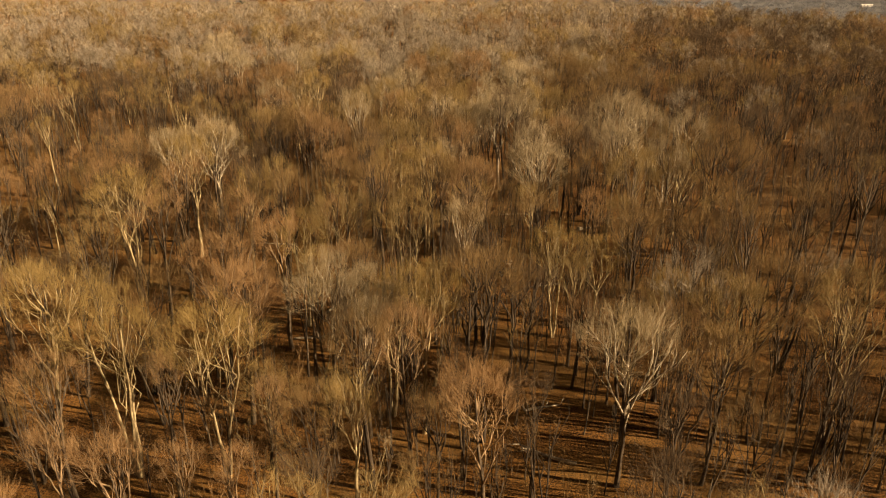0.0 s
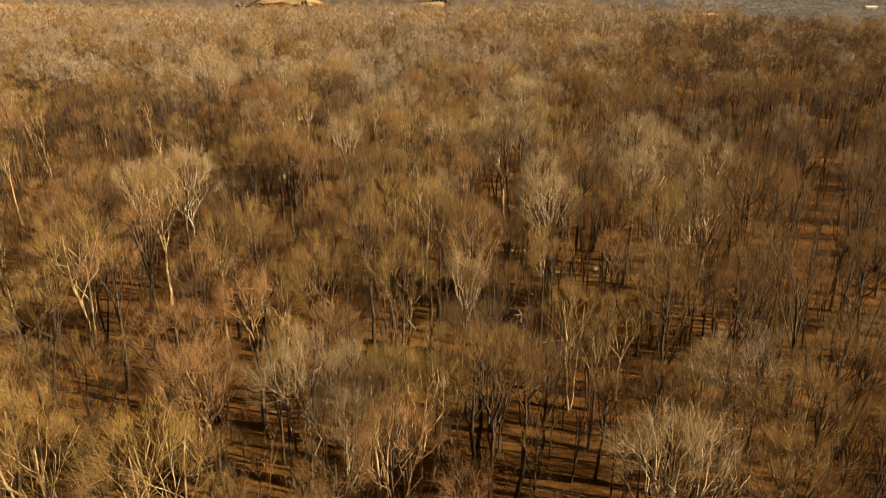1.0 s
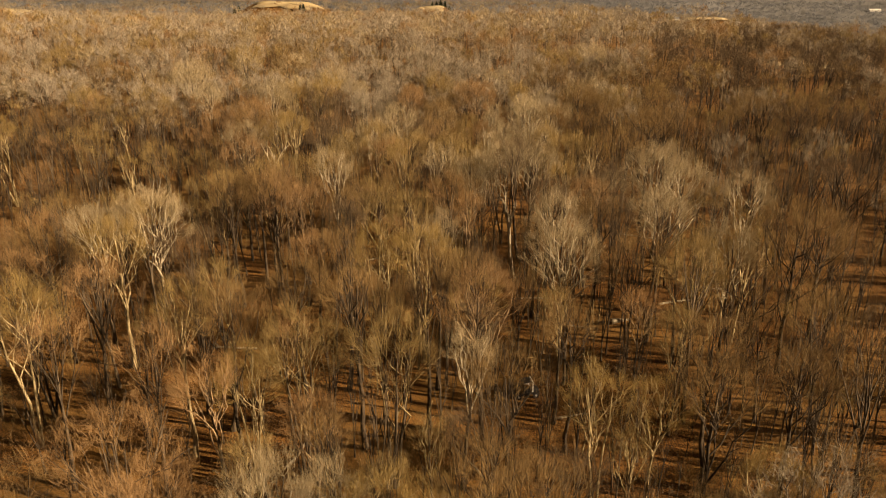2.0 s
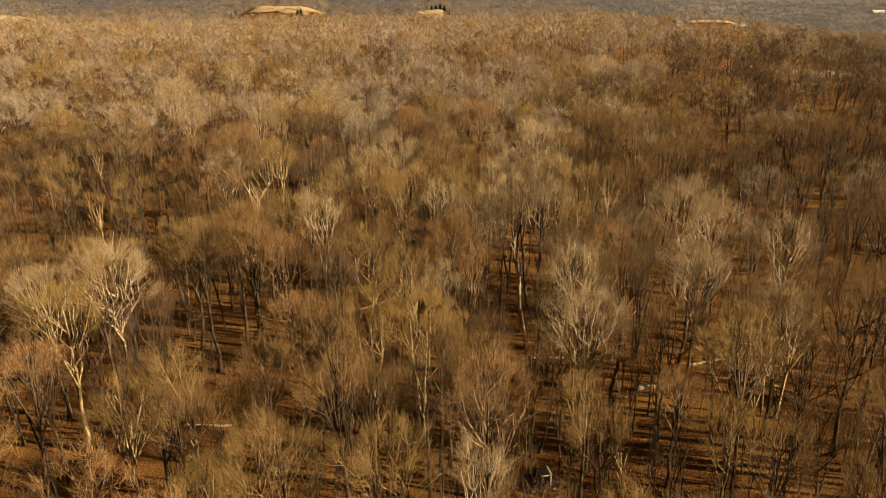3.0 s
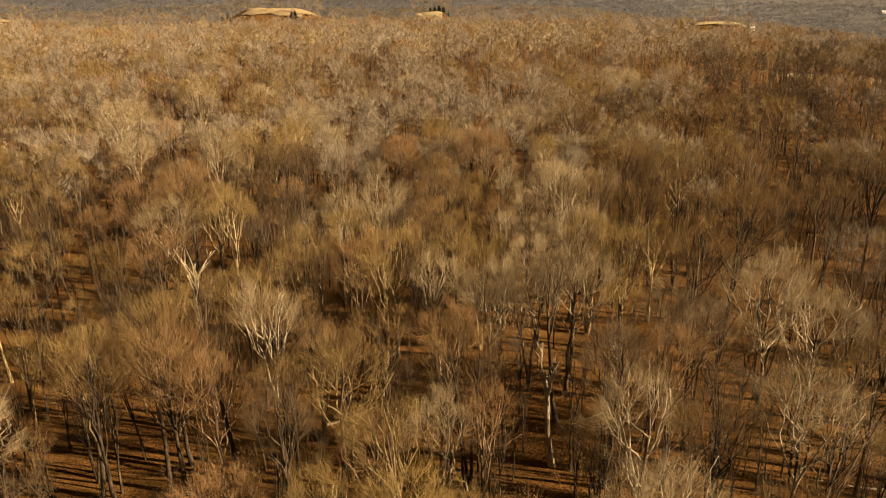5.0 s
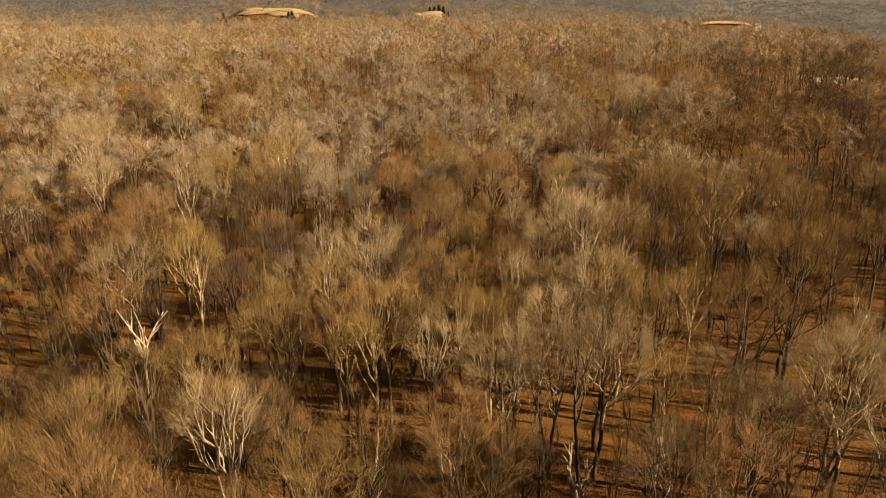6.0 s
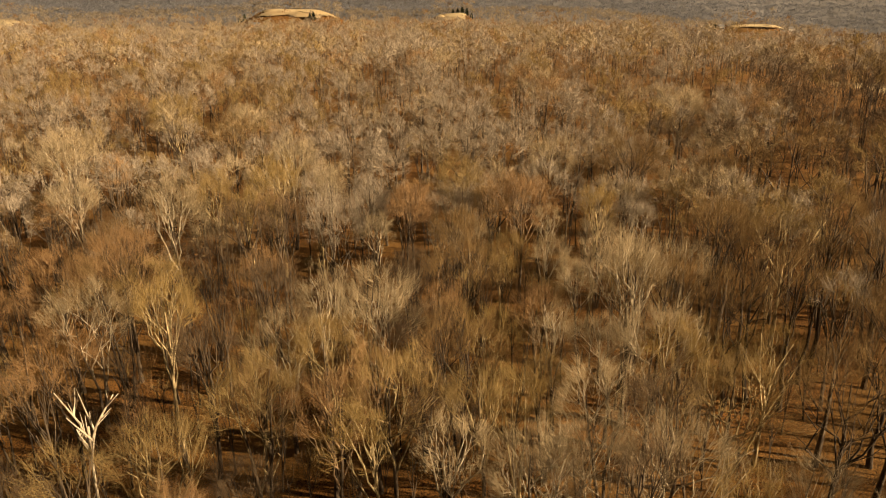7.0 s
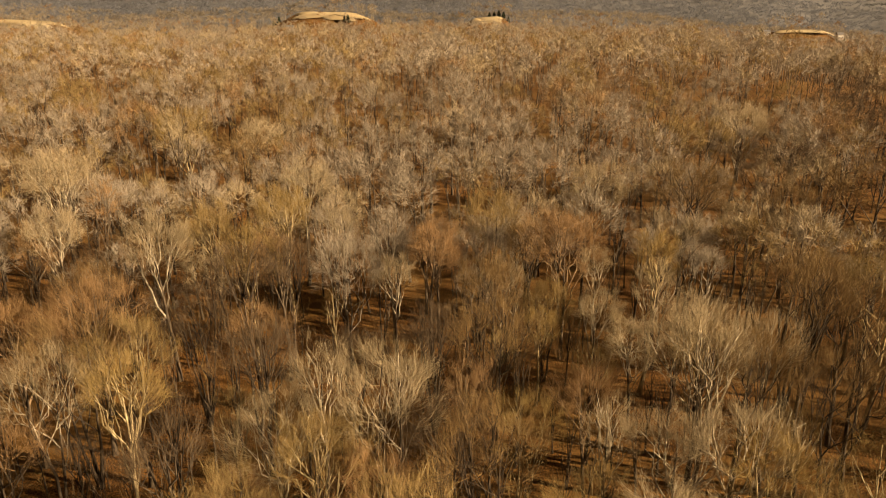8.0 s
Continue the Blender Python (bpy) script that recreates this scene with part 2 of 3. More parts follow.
def land(x, y):
    """Height of the ground: a level wooded plateau that falls to a wide valley ahead."""
    x, y = np.asarray(x, float), np.asarray(y, float)
    z = 0.5 * np.sin(x * 0.045 + 1.0) * np.cos(y * 0.038) + 0.35 * np.sin(x * 0.11 + y * 0.083)
    z = z - 44 * np.clip((y - 370) / 530, 0, 1) - 13 * smooth(60, 320, x) * smooth(400, 780, y) - 30 * smooth(340, 560, x) * smooth(500, 850, y)
    z = z + 3.5 * smooth(240, 420, y) * np.sin(x * 0.016 - 0.4) * np.cos(y * 0.012 + 0.5)
    z = z - 13 * smooth(75, 190, x) * smooth(320, 430, y) * (1 - smooth(620, 900, y))
    for cx, cy, a, b, rise in FIELDS:
        z = z + rise * np.exp(-(((x - cx) / (1.6 * a)) ** 4 + ((y - cy - 0.8 * b) / 27.0) ** 2))
    z = z - 15 * smooth(1000, 1250, y + 0.15 * x) + 85 * smooth(1120, 1800, y)
    return z


# gaps in the wood where the ground lies bare: x, y, half-width, half-depth
OPENINGS = [(9, 131, 4, 9), (26, 88, 6, 4), (9, 103, 3.0, 9), (28, 124, 4, 3), (-26, 122, 9, 6), (38, 160, 8, 5), (-2, 93, 3, 6), (14, 122, 3, 3), (-34, 82, 7, 5), (7.6, 87, 2.6, 8), (-16, 196, 9, 8), (-24, 140, 7, 5), (-7, 178, 7, 5), (-10, 122, 6, 4),
            (11, 72, 5, 5), (13, 62, 6, 4), (30, 70, 4, 4), (31, 93, 4, 4), (-20, 89, 4, 3), (43, 84, 4, 3), (44, 117, 5, 4), (26, 128, 6, 4), (34, 133, 5, 4), (45, 137, 4, 3), (20, 99, 4, 3),
            (-17, 144, 4, 3), (-6.8, 146, 4, 4), (-30, 134, 7, 4), (52, 144, 4, 3), (12, 116, 3, 4), (24, 193, 6, 4), (35, 189, 7, 4), (30, 165, 6, 4), (25, 175, 5, 3), (38, 178, 6, 4),
            (20, 180, 5, 4), (45, 190, 4, 3), (4, 183, 3, 3), (11, 185, 3, 3), (13, 203, 3, 3), (10, 195, 3, 3), (4, 187, 3, 3), (7, 250, 4, 5), (8, 146, 4, 4), (-22, 113, 9, 6), (-22, 124, 10, 5)]


def is_open(x, y, margin=0.0):
    for cx, cy, a, b in OPENINGS:
        if ((x - cx) / (a + margin)) ** 2 + ((y - cy) / (b + margin)) ** 2 < 1:
            return True
    return False


def in_field(x, y, grow_by=1.0):
    return any(((x - cx) / (a * grow_by)) ** 4 + ((y - cy) / (b * grow_by)) ** 4 < 1 for cx, cy, a, b, _ in FIELDS)


def grid_lines(a, b, step, rate, limit):
    out, s = [a], step
    while out[-1] < b:
        if out[-1] > limit:
            s *= rate
        out.append(out[-1] + s)
    return out


def make_ground():
    xs = grid_lines(0, 4800, 5.0, 1.07, 120)
    xs = sorted([-v for v in xs[1:]] + xs)
    ys = sorted([-v for v in grid_lines(0, 4800, 12.0, 1.2, 100)[1:]] + grid_lines(0, 4800, 5.0, 1.03, 330))
    gx, gy = np.meshgrid(np.array(xs), np.array(ys))
    gz = land(gx, gy)
    v = np.stack([gx.ravel(), gy.ravel(), gz.ravel()], 1)
    w, h = len(xs), len(ys)
    i = (np.arange(h - 1)[:, None] * w + np.arange(w - 1)[None, :]).ravel()
    f = np.concatenate([np.stack([i, i + 1, i + w + 1], 1), np.stack([i, i + w + 1, i + w], 1)])
    # past the crest the litter gives way to the haze-tinted colour
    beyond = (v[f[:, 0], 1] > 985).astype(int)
    me = mesh_from("ground", v, f, [leaf_litter, haze_floor], beyond)
    me.polygons.foreach_set("use_smooth", np.ones(len(f), bool))
    tagged(new("ground", me), "woodland floor of orange brown leaf litter", "ground", kind="structure")


make_ground()


def make_field(cx, cy, a, b, _rise):
    """A mown field, a slightly raised sheet that follows the land."""
    n = 24
    v, f = [], []
    for j in range(n + 1):
        for i in range(n + 1):
            p, q = -1 + 2 * i / n, -1 + 2 * j / n
            r = (p ** 4 + q ** 4) ** 0.25 / max(abs(p), abs(q), 1e-6)
            ragged = 1 + 0.16 * math.sin(5 * math.atan2(q, p) + cx) + 0.1 * math.sin(11 * math.atan2(q, p) + cy)
            x, y = cx + a * p * ragged / max(r, 1), cy + b * q * ragged / max(r, 1)
            edge = max(abs(p), abs(q)) > 0.99
            v.append((x, y, float(land(x, y)) + (-0.3 if edge else 0.45)))
    for j in range(n):
        for i in range(n):
            k = j * (n + 1) + i
            f += [(k, k + 1, k + n + 2), (k, k + n + 2, k + n + 1)]
    tagged(new("field", mesh_from("field", v, f, [dry_field])), "pale straw coloured field between the woods", "field", kind="structure")


for row in FIELDS:
    make_field(*row)


# ---- trees ----
LABELS = {
    "olive": "bare deciduous tree with olive tan twigs",
    "grey": "bare deciduous tree with pale grey twigs",
    "russet": "bare deciduous tree with reddish brown twigs",
    "dark": "bare deciduous tree with dark brown trunk and twigs",
    "straw": "bare deciduous tree with straw coloured twigs",
    "mauve": "bare deciduous tree with greyish mauve twigs",
    "brown": "bare deciduous tree with nearly black trunk and brown twigs",
}
#          height radius base stems limbs upright
SHAPES = [(20, 4.8, 0.54, 1, 8, 0.85), (19, 5.6, 0.46, 1, 9, 0.65), (21, 3.9, 0.60, 1, 7, 1.05), (19, 5.6, 0.44, 2, 10, 0.8),
          (21, 6.6, 0.43, 1, 11, 0.60), (17, 3.3, 0.50, 1, 7, 1.05), (20, 5.4, 0.42, 3, 9, 0.95), (21, 3.1, 0.64, 1, 6, 1.0)]


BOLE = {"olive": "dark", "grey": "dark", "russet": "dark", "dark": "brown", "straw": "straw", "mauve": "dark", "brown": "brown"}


def template(i, kind):
    """One tree with its parts, standing at the origin."""
    h, r, base, stems, limbs, up = SHAPES[i % 8]
    full = i >= 8
    trunk, limb_parts, crown = grow(40 + i, h, r, base, stems, limbs, int((76 if full else 70) * (r / 5) ** 1.5), 48 if full else 50, 0.028 if full else 0.0175, 6, up, spray=0.6 if full else 0.42, floor=-0.35 if full else -0.3, rim=0.5 if full else 0.55, thick=0.0135)
    tree = tagged(new("bare_tree"), LABELS[kind], "tree", "trees of the bare wood")
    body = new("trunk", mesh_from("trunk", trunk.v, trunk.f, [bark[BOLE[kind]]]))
    body.parent = tree
    for lb in limb_parts:
        ob = new("limb", mesh_from("limb", lb.v, lb.f, [bark[kind]]))
        ob.parent = body
    top = new("crown", mesh_from("crown", crown.v, crown.f, [twig[kind]]))
    top.parent = tree
    return tree


def scatter(rng, x0, x1, y0, y1, gap, keep):
    """Points no nearer to each other than about gap, where keep(x, y) holds."""
    out, cells = [], {}
    tries = int((x1 - x0) * (y1 - y0) / gap ** 2 * 3.2)
    px, py = rng.uniform(x0, x1, tries), rng.uniform(y0, y1, tries)
    g2 = gap * gap
    for x, y in zip(px, py):
        if not keep(x, y):
            continue
        c = (int(x // gap), int(y // gap))
        if any((x - a) ** 2 + (y - b) ** 2 < g2 for i in (-1, 0, 1) for j in (-1, 0, 1) for a, b in cells.get((c[0] + i, c[1] + j), ())):
            continue
        cells.setdefault(c, []).append((x, y))
        out.append((x, y))
    return out


def seen_width(y):
    return 22 + 0.59 * y


def stretch_near(x, y):
    return abs(x - 1) < 24 and 54 < y < 222


def stand(x, y):
    """Which kind of tree grows here, by slow changes through the wood and some painted shade and haze."""
    n = noise.noise(Vector((x * 0.018, y * 0.014, 3.1)))
    v = random.random() + 0.25 * n
    # darker kinds to the right: dark stands, plus view-edge shade put into colour
    if y < 330 and random.random() < smooth(24, 52, x - 0.12 * (y - 120)):
        return "dark" if v < 0.2 + 0.4 * smooth(34, 58, x - 0.12 * (y - 120)) else "brown" if v < 0.76 else "russet" if v < 0.82 else "mauve" if v < 0.90 else "olive"
    if y < 480 and random.random() < 0.55 * smooth(0.22, 0.5, x / y):
        return "dark" if v < 0.08 else "brown" if v < 0.45 else "russet" if v < 0.65 else "mauve"
    # greyer kinds far off: pale crowns, plus some haze put into colour
    if y > 205 and x < -30 - 0.12 * (y - 205):
        return "olive" if v < 0.26 else "grey" if v < 0.42 else "mauve" if v < 0.84 else "russet" if v < 0.92 else "brown"
    if y > 205:
        return "mauve" if v < 0.56 else "grey" if v < 0.74 else "olive" if v < 0.86 else "russet" if v < 0.95 else "brown"
    if x > 0 and y > 118:
        return "grey" if v < 0.40 else "straw" if v < 0.62 else "olive" if v < 0.84 else "russet" if v < 0.96 else "dark"
    if y > 114 and x > -36:
        return "russet" if v < 0.38 else "dark" if v < 0.68 else "olive" if v < 0.86 else "straw" if v < 0.92 else "grey"
    if x < -0.2 * y:
        return "russet" if v < 0.26 else "olive" if v < 0.6 else "brown" if v < 0.8 else "dark" if v < 0.88 else "straw"
    return "olive" if v < 0.3 else "straw" if v < 0.42 else "russet" if v < 0.64 else "grey" if v < 0.7 else "brown" if v < 0.9 else "dark"


def place(x, y, scale, turn, tip=0.0):
    return pose(x, y, float(land(x, y)) - 0.05, random.uniform(-3, 3) * (1 + tip), random.uniform(-3, 3) * (1 + tip), turn) @ Matrix.Diagonal((scale, scale, scale * random.uniform(0.92, 1.06), 1))


# trees that stand out, by the colour of their twigs: x, y, shape
NOTED = {
    "grey": [(16.2, 59.3, 1), (-11.9, 71.2, 6), (15.9, 127.3, 1), (-43.3, 121.3, 0), (34.4, 149.0, 4),
             (34.6, 115.7, 1), (-38.4, 126.2, 4), (14.7, 115.9, 4), (36.4, 142.5, 4), (-15.5, 138.6, 2), (44.1, 138.4, 1),
             (16.8, 179.7, 2), (-63.4, 229.2, 4), (45.6, 274.0, 4), (-38.6, 179.5, 3), (18.0, 186.2, 4), (-7.8, 173.7, 6),
             (-53.9, 211.3, 0), (-37.0, 202.5, 0), (-28.1, 230.3, 0), (17.5, 172.6, 1), (-16.8, 174.3, 3), (28.6, 128.5, 1), (14.0, 153.2, 1), (9.8, 154.0, 3), (5.6, 153.2, 1), (15.0, 239.0, 1)],
    "dark": [(24.1, 59.3, 3), (32.7, 71.2, 0), (-6.6, 59.3, 2), (4.0, 66.6, 2), (2.8, 74.5, 0), (6.8, 71.2, 2), (31.3, 88.7, 0), (45.8, 93.4, 0),
             (40.7, 112.5, 4), (22.7, 114.9, 3), (-28.5, 130.9, 2), (19.5, 122.6, 2), (12.4, 128.2, 5), (2.3, 137.5, 6), (-20.5, 139.4, 2), (-0.2, 171.0, 6), (36.4, 166.0, 4), (30.2, 197.6, 6), (-0.5, 201.1, 6), (-16.1, 143.0, 2), (5.2, 84.4, 2), (21.6, 82.0, 0), (25.1, 92.1, 2), (-8.0, 98.0, 2), (-15.0, 104.0, 2), (-1.5, 101.5, 2), (-20.0, 95.5, 0), (3.0, 107.0, 2), (-11.0, 109.0, 7),
             # last six of this row: dark trees, partly ground shade put into colour
             (-23.0, 133.5, 2), (-13.5, 131.5, 7), (-5.0, 137.0, 2), (-26.5, 137.5, 2), (28.0, 188.0, 2), (33.5, 193.0, 0), (38.5, 187.5, 2), (42.5, 193.5, 2), (31.5, 184.0, 7), (45.5, 186.5, 0),
             (27.7, 181.2, 3), (30.6, 161.3, 4), (34.3, 182.1, 2), (20.6, 181.7, 0), (26.2, 230.2, 4), (39.6, 172.5, 2), (0.1, 187.6, 3), (40.6, 229.9, 1),
             (67.7, 199.5, 0), (73.4, 188.2, 4)],
    "straw": [(-20.0, 59.3, 3), (-28.4, 60.0, 6), (-41.9, 98.1, 3), (-38.4, 114.8, 0), (-37.8, 64.3, 0), (-5.3, 71.4, 6), (-1.9, 68.3, 2), (-25.6, 97.0, 2), (-7.5, 117.1, 6), (-2.5, 115.9, 6), (-56.9, 260.5, 4), (-27.7, 203.8, 0), (-27.0, 217.0, 0), (-27.8, 172.8, 2)],
    "olive": [(-5.7, 162.4, 1), (-16.6, 162.4, 6), (37.4, 64.3, 6), (27.3, 65.9, 1), (-4.6, 91.8, 6), (-13.1, 92.8, 6), (28.8, 110.9, 1), (-3.0, 121.6, 2), (-31.6, 134.4, 0), (-9.7, 134.9, 1),
              (-25.7, 141.7, 0), (-11.6, 167.0, 0), (-32.5, 184.0, 1), (21.9, 161.7, 1), (-1.2, 219.2, 6), (-35.7, 214.7, 0)],
    "russet": [(4.3, 97.7, 0), (-24.0, 134.0, 1), (-7.2, 214.2, 0), (-38.5, 188.7, 4), (-7.4, 204.8, 2), (8.0, 210.4, 4), (-44.5, 186.5, 1)],
}
PALE_TREE, SNAG = (10.9, 140.6), (-29.0, 158.0)
taken = [(x, y) for rows in NOTED.values() for x, y, _ in rows] + [PALE_TREE, SNAG, (9.7, 108.7)]
near_taken = {}
for x, y in taken:
    near_taken.setdefault((int(x // 5), int(y // 5)), []).append((x, y))


def free(x, y, gap):
    c = (int(x // 5), int(y // 5))
    return not any((x - a) ** 2 + (y - b) ** 2 < gap * gap for i in (-1, 0, 1) for j in (-1, 0, 1) for a, b in near_taken.get((c[0] + i, c[1] + j), ()))


rng = np.random.default_rng(5)
# 30 m wider on the right: trees out of view, added for their shade
fits = lambda x, y: -seen_width(y) < x < seen_width(y) + 30 and not is_open(x, y) and not in_field(x, y) and free(x, y, 4.0)
spots = scatter(rng, -40, 40, 54, 225, 4.9, lambda x, y: fits(x, y) and stretch_near(x, y))
spots += scatter(rng, -150, 170, 54, 205, 5.6, lambda x, y: fits(x, y) and not stretch_near(x, y))
spots += scatter(rng, -260, 290, 205, 335, 5.0, lambda x, y: fits(x, y) and not stretch_near(x, y))
near_spots = [s for s in spots if stretch_near(*s)]
near_spots += scatter(rng, -34, 30, 35, 53, 5.4, lambda x, y: free(x, y, 4.0) and (x < 4 or y < 40 + 4 * math.sin(x)))
mid_spots = [s for s in spots if not stretch_near(*s) and (s[1] > 190 or noise.noise(Vector((s[0] * 0.07, s[1] * 0.05, 5.5))) > -0.42)]

masters = {}


def plant(x, y, kind, shape, sc):
    """A tree as a thing of its own; the first of each shape and colour is built, the others share its meshes."""
    m = place(x, y, sc, random.uniform(0, 360))
    if (shape, kind) in masters:
        tree = copy_thing(masters[(shape, kind)], m)
    elif shape in masters:
        tree = copy_thing(masters[shape], m)
        tree["label"] = LABELS[kind]
        for o in tree.children_recursive:
            o.data = o.data.copy()
            o.data.materials.clear()
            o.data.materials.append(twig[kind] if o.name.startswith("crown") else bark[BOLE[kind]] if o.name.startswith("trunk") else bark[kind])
        masters[(shape, kind)] = tree
    else:
        tree = template(shape, kind)
        masters[shape] = masters[(shape, kind)] = tree
    tree.matrix_basis = m


for kind, rows in NOTED.items():
    for x, y, shape in rows:
        plant(x, y, "brown" if kind == "dark" else kind, shape + (8 if y > 195 else 0), random.uniform(0.96, 1.06))
for x, y in near_spots:
    plant(x, y, stand(x, y), random.choice((0, 0, 2, 2, 2, 5, 5, 6, 1, 7, 7) if y < 126 else (0, 0, 1, 2, 2, 3, 5, 6, 6, 7) if y < 195 else (8, 8, 9, 10, 10, 11, 13, 14, 14, 15)), random.uniform(0.68, 1.0))


def forest(name, label, spots, templates, materials, kinds, lo, hi, seed):
    """Many trees joined into one mesh. templates: (verts, faces, is_twig)."""
    r = np.random.default_rng(seed)
    vs, fs, ms, count = [], [], [], 0
    pick = r.integers(0, len(templates), len(spots))
    for (x, y), k in zip(spots, pick):
        v, f, tw = templates[k]
        a, s = r.uniform(0, 6.283), r.uniform(lo, hi)
        c, d = math.cos(a) * s, math.sin(a) * s
        lx, ly = r.normal(0, 0.045, 2)
        vx, vy = v[:, 0] * c - v[:, 1] * d + lx * v[:, 2], v[:, 0] * d + v[:, 1] * c + ly * v[:, 2]
        vs.append(np.stack([vx + x, vy + y, v[:, 2] * s + float(land(x, y))], 1))
        fs.append(f + count)
        count += len(v)
        b = kinds(x, y)
        ms.append(np.where(tw, 2 * b + 1, 2 * b))
    ob = new(name, mesh_from(name, np.concatenate(vs), np.concatenate(fs), materials, np.concatenate(ms)))
    return tagged(ob, label, "trees", kind="stuff")


def joined(seed, **kw):
    trunk, limb_parts, crown = grow(seed, **kw)
    v, f, tw, n = [], [], [], 0
    for b, is_twig in [(trunk, False), *((lb, False) for lb in limb_parts), (crown, True)]:
        v.append(np.array(b.v))
        f.append(np.array(b.f) + n)
        tw.append(np.full(len(b.f), is_twig))
        n += len(b.v)
    return np.concatenate(v), np.concatenate(f), np.concatenate(tw)


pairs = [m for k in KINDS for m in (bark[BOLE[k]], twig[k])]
mid_templates = [joined(100 + i, height=h, radius=r, base=b, stems=s, limbs=l, forks=2, branches=int(42 * (r / 5) ** 1.5), twigs=36, width=0.026, sides=4, upright=u * 0.7, thick=0.0125,
                        length=1.1, floor=-0.1, rim=0.58, outer=0.5) for i, (h, r, b, s, l, u) in enumerate(SHAPES)]
back_templates = [joined(150 + i, height=h, radius=r * 1.08, base=b * 0.82, stems=1, limbs=6, forks=0, branches=int(36 * (r / 5) ** 1.4), twigs=30, width=0.058, sides=4, upright=u * 0.5,
                         length=1.05, shell=0.1, floor=-0.25, rim=0.55, outer=0.45) for i, (h, r, b, s, l, u) in enumerate(SHAPES)]
stand_index = lambda x, y: KINDS.index(stand(x, y))
forest("bare_woodland", "dense bare deciduous woodland beside the flight line", [s for s in mid_spots if s[1] < 205], mid_templates, pairs, stand_index, 0.6, 1.05, 11)
forest("bare_woodland", "dense bare deciduous woodland further ahead", [s for s in mid_spots if s[1] >= 205], back_templates, pairs, stand_index, 0.55, 1.1, 14)

rng = np.random.default_rng(9)
# trees out of view, added to continue the wood and shade the near ground
under_spots = scatter(rng, -70, 95, -30, 33, 8.0, lambda x, y: True)
forest("bare_woodland", "bare deciduous woodland below the start of the flight, out of view", under_spots, back_templates, pairs, stand_index, 0.6, 1.0, 16)

# the middle distance
rng = np.random.default_rng(6)
spots_b = scatter(rng, -420, 420, 335, 620, 7.4, lambda x, y: abs(x) < seen_width(y) and not in_field(x, y, 1.05) and not (168 < x < 238 and 446 < y < 470))
far_templates = [joined(200 + i, height=h, radius=r * 1.12, base=b * 0.85, stems=1, limbs=3, forks=0, branches=int(22 * (r / 5) ** 1.3), twigs=17, width=0.135, sides=3, upright=u * 0.4, length=1.2, shell=0.2, outer=0.4, floor=-0.2, rim=0.6)
                 for i, (h, r, b, s, l, u) in enumerate(SHAPES)]
forest("distant_woodland", "bare woodland in the middle distance", spots_b, far_templates, pairs, lambda x, y: KINDS.index(stand(x, y)), 0.55, 1.08, 12)

# the slopes before and beyond the crest
rng = np.random.default_rng(7)
spots_c = scatter(rng, -640, 640, 620, 1010, 9.4, lambda x, y: abs(x) < seen_width(y) and not in_field(x, y, 0.74))
slope_templates = [joined(250 + i, height=h, radius=r * 1.3, base=b * 0.9, stems=1, limbs=3, forks=0, branches=14, twigs=11, width=0.26, sides=3, upright=u * 0.35, length=1.4, spray=0.8, outer=0.35, floor=-0.1, rim=0.65)
                   for i, (h, r, b, s, l, u) in enumerate(SHAPES)]
forest("far_woods", "bare brown woods on the slope below the fields", spots_c, slope_templates, [far_twig, far_twig, bark["russet"], twig["russet"], bark["grey"], twig["grey"], haze_twig, haze_twig, bark["dark"], twig["dark"]],
       # right end: haze and a shaded valley side, both put into twig colour
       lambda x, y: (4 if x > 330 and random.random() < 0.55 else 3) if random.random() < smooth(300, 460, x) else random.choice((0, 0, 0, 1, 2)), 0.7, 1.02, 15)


def barn_yard(x, y):
    return abs(x - 0.519 * y) < 22 and 1325 < y < 1400


spots_d = scatter(rng, -980, 980, 1000, 1440, 12.5, lambda x, y: abs(x) < seen_width(y) and not in_field(x, y, 0.93) and not barn_yard(x, y))
rear_templates = [joined(300 + i, height=19 + 0.25 * (h - 19), radius=8.0 + 0.5 * i, base=0.6, stems=1, limbs=3, forks=0, branches=14, twigs=9, width=0.5, sides=3, upright=u * 0.3, length=1.5, spray=0.9, outer=0.35, floor=0.0, rim=0.65)
                  for i, (h, r, b, s, l, u) in enumerate(SHAPES)]
# the valley's haze is put into the twig and needle colours
forest("valley_woods", "valley woods beyond the fields, blue grey haze put into their colour", spots_d, rear_templates, [haze_twig, haze_twig, needle_far, needle_far, far_twig, far_twig],
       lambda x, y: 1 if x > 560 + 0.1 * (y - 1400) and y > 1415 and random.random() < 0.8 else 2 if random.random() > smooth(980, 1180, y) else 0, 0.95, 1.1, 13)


# ---- undergrowth ----
def brush(seed, height, spread, stems, twigs, width):
    """A many-stemmed shrub of thin shoots."""
    r = np.random.default_rng(seed)
    b, soft = Build(), []
    for _ in range(stems):
        az = r.uniform(0, 6.283)
        d = np.array((math.cos(az) * r.uniform(0, spread), math.sin(az) * r.uniform(0, spread), height * r.uniform(0.6, 1.0)))
        p = np.array((math.cos(az) * 0.2, math.sin(az) * 0.2, -0.1))
        b.blade(p, d, width * 1.6, r)
        for _ in range(twigs):
            q = p + d * r.uniform(0.25, 0.85)
            b.blade(q, unit(unit(d) + r.normal(0, 0.42, 3)) * height * r.uniform(0.15, 0.38), width, r)
    return np.array(b.v), np.array(b.f), np.ones(len(b.f), bool)


def near_wood(x, y):
    return abs(x) < 20 + 0.62 * y


